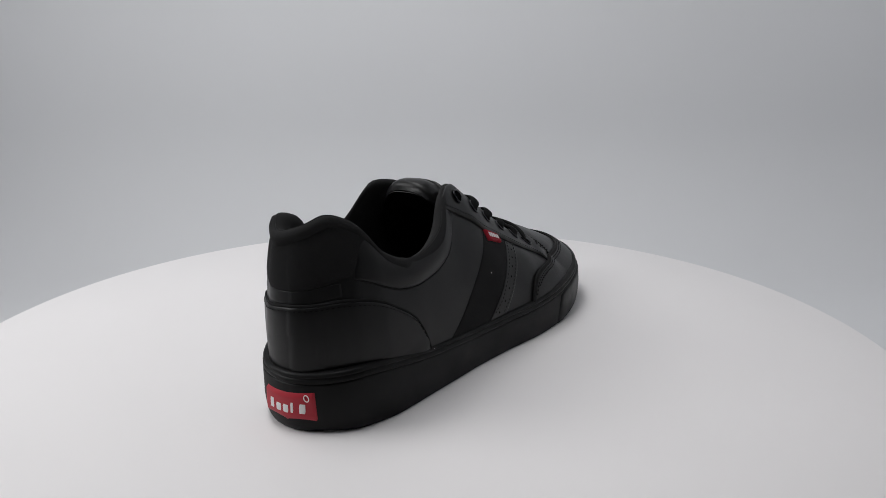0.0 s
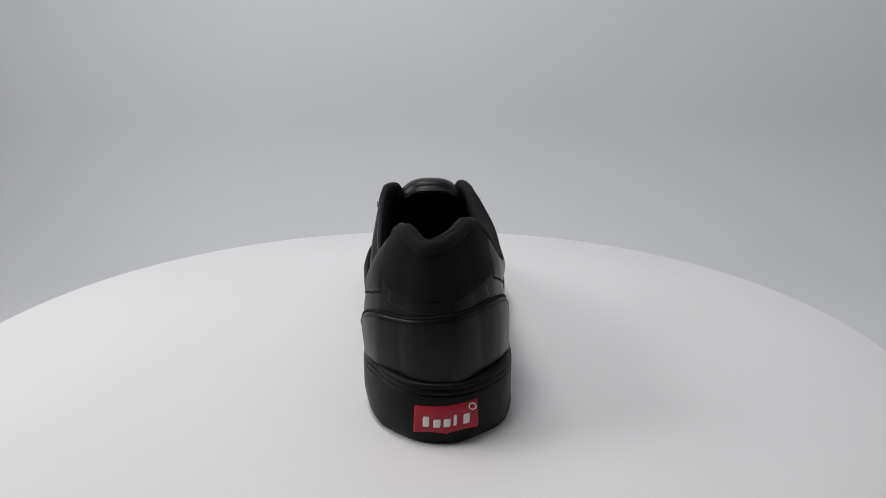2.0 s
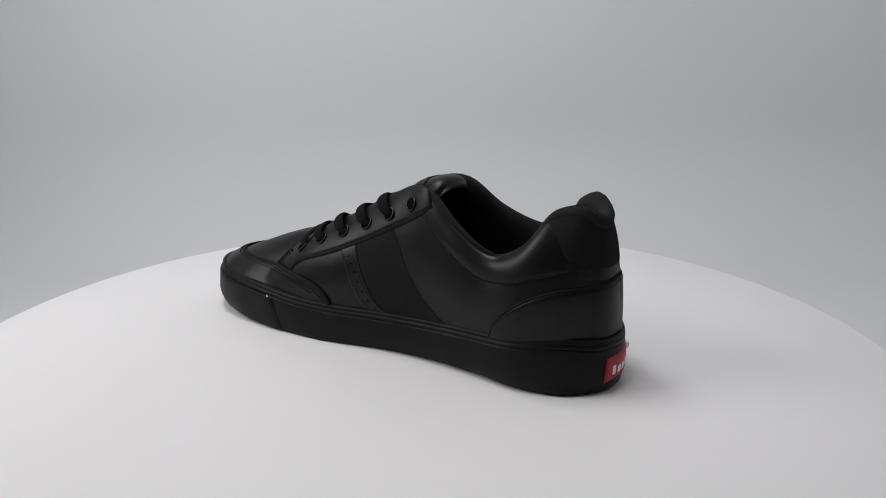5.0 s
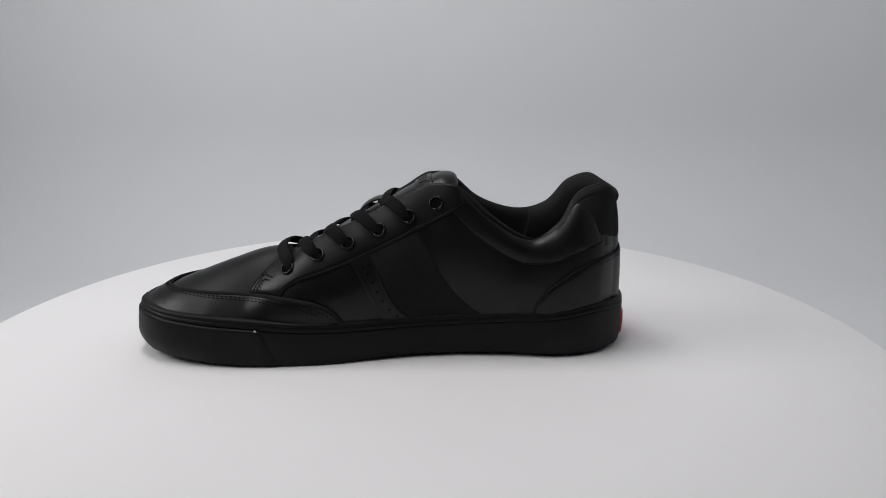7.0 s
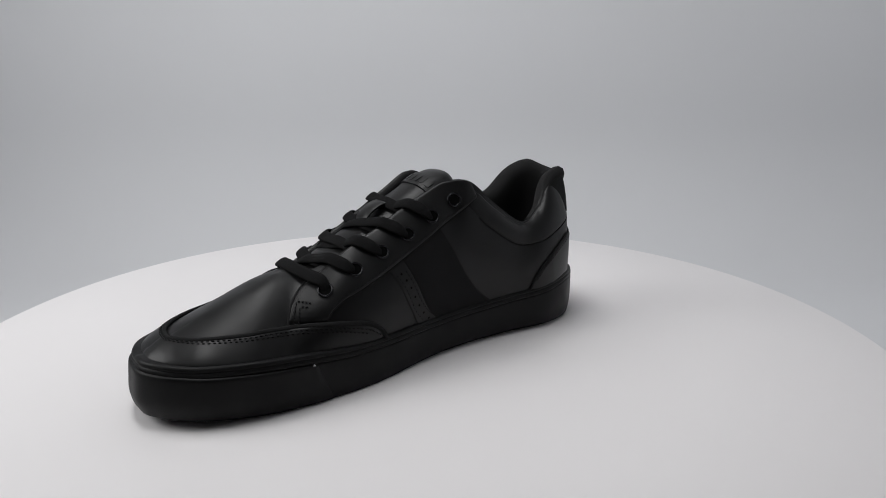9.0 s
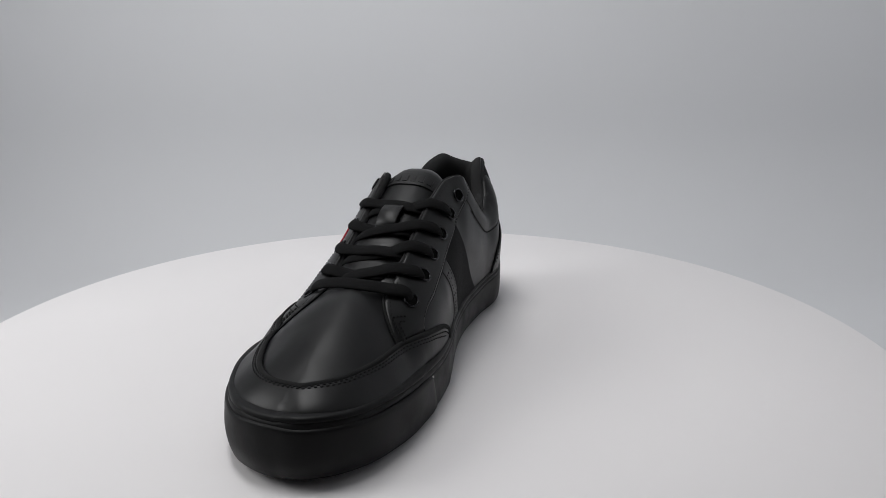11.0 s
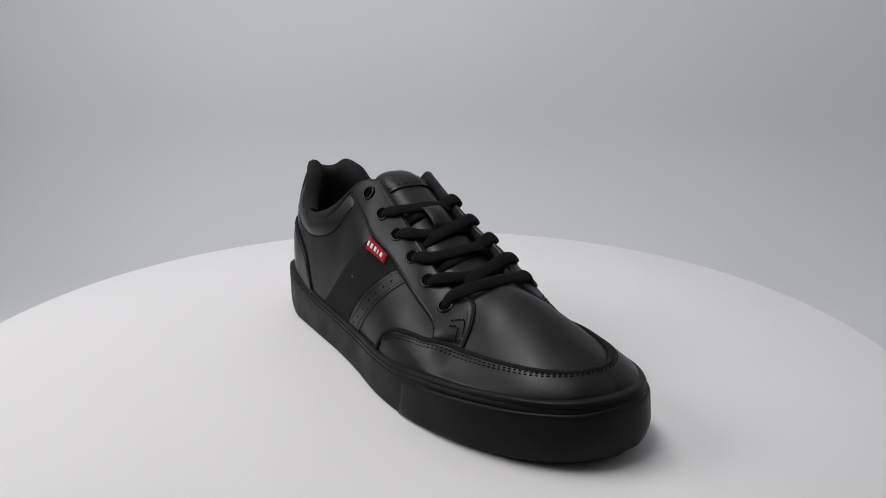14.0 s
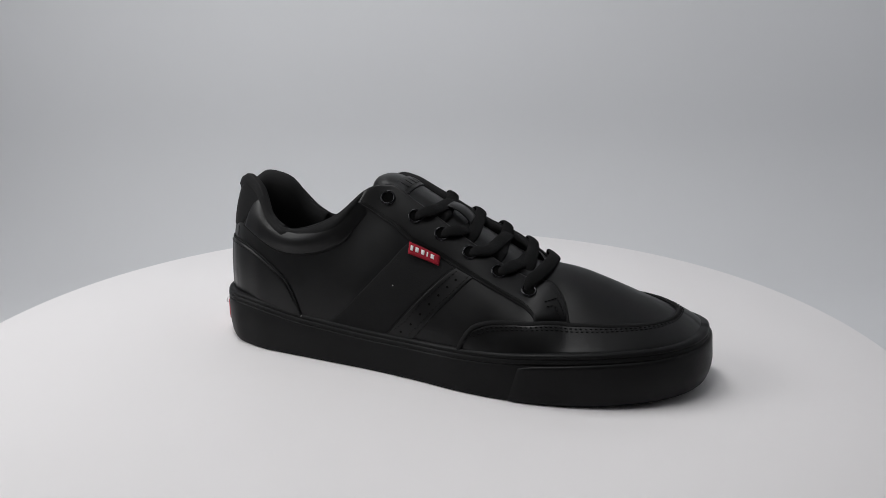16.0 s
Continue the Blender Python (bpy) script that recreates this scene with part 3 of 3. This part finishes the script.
def plaque():
    n, m = 41, 9
    v = []
    for i in range(n):
        k = i / (n - 1)
        top = 20.3 + 2.0 * k + 0.5 * (2 * k - 1) ** 2
        low = 5.0 + 1.2 * k + 1.3 * abs(math.sin(2 * math.pi * k)) ** 0.6
        for j in range(m):
            z = low + (top - low) * j / (m - 1)
            y = 4.8 - 30.5 * k + (k - 0.5) * 2.0 * (j / (m - 1) - 0.5)
            edge_on = i in (0, n - 1) or j in (0, m - 1)
            v.append(wall([heel_w(y)], [z], -0.4 if edge_on else 1.0)[0])
    return v, grid_faces(n, m)


v, f = plaque()
heel_patch = part("heel_patch", v, f, RED, shoe, "red rubber heel patch with white marks")


def mark(y0, y1, z0, z1, lift=1.25):
    n, m = 5, 4
    v = [wall([heel_w(y)], [z], lift if 0 < i < n - 1 and 0 < j < m - 1 else lift - 0.5)[0]
         for i, y in enumerate(np.linspace(y0, y1, n)) for j, z in enumerate(np.linspace(z0, z1, m))]
    part("white_mark", v, grid_faces(n, m), PRINT, heel_patch)


for k, wd, h in ((0.20, 3.9, 8.0), (0.36, 4.4, 6.2), (0.51, 4.2, 6.2), (0.63, 1.9, 8.0), (0.80, 4.0, 7.6)):
    y, z = 4.8 - 30.5 * k, 8.6 + 1.6 * k
    mark(y + wd / 2, y - wd / 2, z, z + h)
q = wall([heel_w(-21.9)], [19.8], 1.8)[0]
vs, fs = torus(q, np.array([0, 1.0, 0]), np.array([0, 0, 1.0]), np.array([-1.0, 0, 0]), 0.0016, 0.00025, nu=20, nv=6)
part("white_ring", vs, fs, PRINT, heel_patch)

# red cloth tab sewn under the eyestay
TAB_LO, TAB_HI = L((11.5, 0.50), (29, 0.535)), L((12, 0.59), (29.5, 0.615))
tab = patch("side_tab", TAB_LO, TAB_HI, 2.4, RED_CLOTH, 24, 8, label="small folded red cloth tab with white marks")
for k, wd in ((0.12, 0.09), (0.28, 0.11), (0.46, 0.11), (0.60, 0.05), (0.76, 0.12)):
    lo, hi = np.array(TAB_LO), np.array(TAB_HI)
    a, b = [], []
    for e in (k - wd / 2, k + wd / 2):
        c0, c1 = lo[0] * (1 - e) + lo[1] * e, hi[0] * (1 - e) + hi[1] * e
        a.append(tuple(c0 * 0.7 + c1 * 0.3)), b.append(tuple(c0 * 0.25 + c1 * 0.75))
    patch("white_mark", a, b, 2.75, PRINT, 3, 3, parent=tab)

# a few pale specks of dust
for w, v, lift in ((at(-58), 0.02, 1.6), (at(3), 0.27, 0.75)):
    q, a, b, n = frame_at(w, v, lift)
    part("speck", [q + 0.00035 * (a * math.cos(t) + b * math.sin(t)) for t in (0, 1.3, 2.4, 3.9, 5.2)] + [q + n * 0.0002], [(k, (k + 1) % 5, 5) for k in range(5)], PRINT, shoe)

# small scuff of white rubber at the edge of the toe guard
q = wall([at(91, True)], [23.4], 1.2)[0]
part("scuff", [q + 0.001 * np.array(d) for d in ((-0.9, 0.2, -0.7), (0.8, 0.2, -0.5), (0.3, 0.3, 0.8), (0, -0.5, 0), (-0.1, 0.35, 0))], [(0, 1, 4), (1, 2, 4), (2, 0, 4), (0, 3, 1), (1, 3, 2), (2, 3, 0)], PRINT, shoe, smooth=False)

# turntable
RT = 0.2876


def lathe(prof, n=160):
    a = np.linspace(0, 2 * math.pi, n, endpoint=False)
    v = [(r * math.cos(t), r * math.sin(t), z) for t in a for r, z in prof]
    return v, grid_faces(n, len(prof), True)


turntable = tagged(new("turntable"), "round white turntable disc with a thin rim", "turntable")
v, f = lathe([(0.0001, 0), (RT * 0.3, 0), (RT * 0.6, 0), (RT - 0.0012, 0), (RT - 0.0003, -0.0004), (RT, -0.0014), (RT, -0.004), (RT - 0.001, -0.0045), (0.0001, -0.0045)])
part("top_disc", v, f, WHITE, turntable)
v, f = lathe([(RT - 0.02, -0.0046), (RT - 0.001, -0.0046), (RT - 0.0002, -0.006), (RT - 0.0002, -0.017), (RT - 0.001, -0.018), (RT - 0.02, -0.018)])
part("edge_band", v, f, WHITE, turntable)
v, f = lathe([(0.0001, -0.12), (0.12, -0.12), (0.12, -0.112), (0.05, -0.105), (0.045, -0.0046), (0.0001, -0.0046)], 64)
part("foot", v, f, WHITE, turntable)


# photo booth: a seamless sheet behind and below, white side walls and ceiling, open to the front
def booth():
    prof = [(-0.9, -0.12)] + [(0.45 + 0.2 * math.sin(a), 0.08 - 0.2 * math.cos(a)) for a in np.linspace(0, math.pi / 2, 16)] + [(0.65, 0.5), (0.65, 1.0)]
    v = [(x, y, z) for x in np.linspace(-0.9, 0.9, 9) for y, z in prof]
    return v, grid_faces(9, len(prof))


def slab(x0, x1, y0, y1, z0, z1):
    v = [(x, y, z) for x in (x0, x1) for y in (y0, y1) for z in (z0, z1)]
    return v, [(0, 1, 3, 2), (4, 6, 7, 5), (0, 4, 5, 1), (2, 3, 7, 6), (0, 2, 6, 4), (1, 5, 7, 3)]


v, f = booth()
tagged(part("backdrop", v, f, BOOTH), "seamless pale grey photo backdrop", "backdrop", kind="structure")
for name, box in (("wall_left", (-0.93, -0.9, -0.6, 0.7, -0.14, 1.02)), ("wall_right", (0.9, 0.93, -0.6, 0.7, -0.14, 1.02)), ("ceiling", (-0.93, 0.93, -0.6, 0.7, 1.02, 1.05)), ("wall_behind", (-1.6, 1.6, -1.6, -1.55, -0.14, 1.6))):
    v, f = slab(*box)
    tagged(part(name, v, f, DARK_ROOM if name == "wall_behind" else BOOTH, smooth=False), "dim wall of the room behind" if name == "wall_behind" else "plain pale grey panel of the photo booth", "wall" if "wall" in name else "ceiling", kind="structure")


def TURN(t):
    """Degrees that the turntable has turned at t seconds: an even pace."""
    return 53.327 + 17.676 * t - 0.0039 * (t - 8) ** 2


def motions():
    seat = pose(0.0022, -0.0016, 0, 0, 0, 1.2)  # how the shoe stands on the disc
    turns = [(k * 0.5, pose(0, 0, 0, 0, 0, TURN(k * 0.5))) for k in range(33)]
    walk(turntable, turns)
    walk(shoe, [(t, m @ seat) for t, m in turns])


motions()
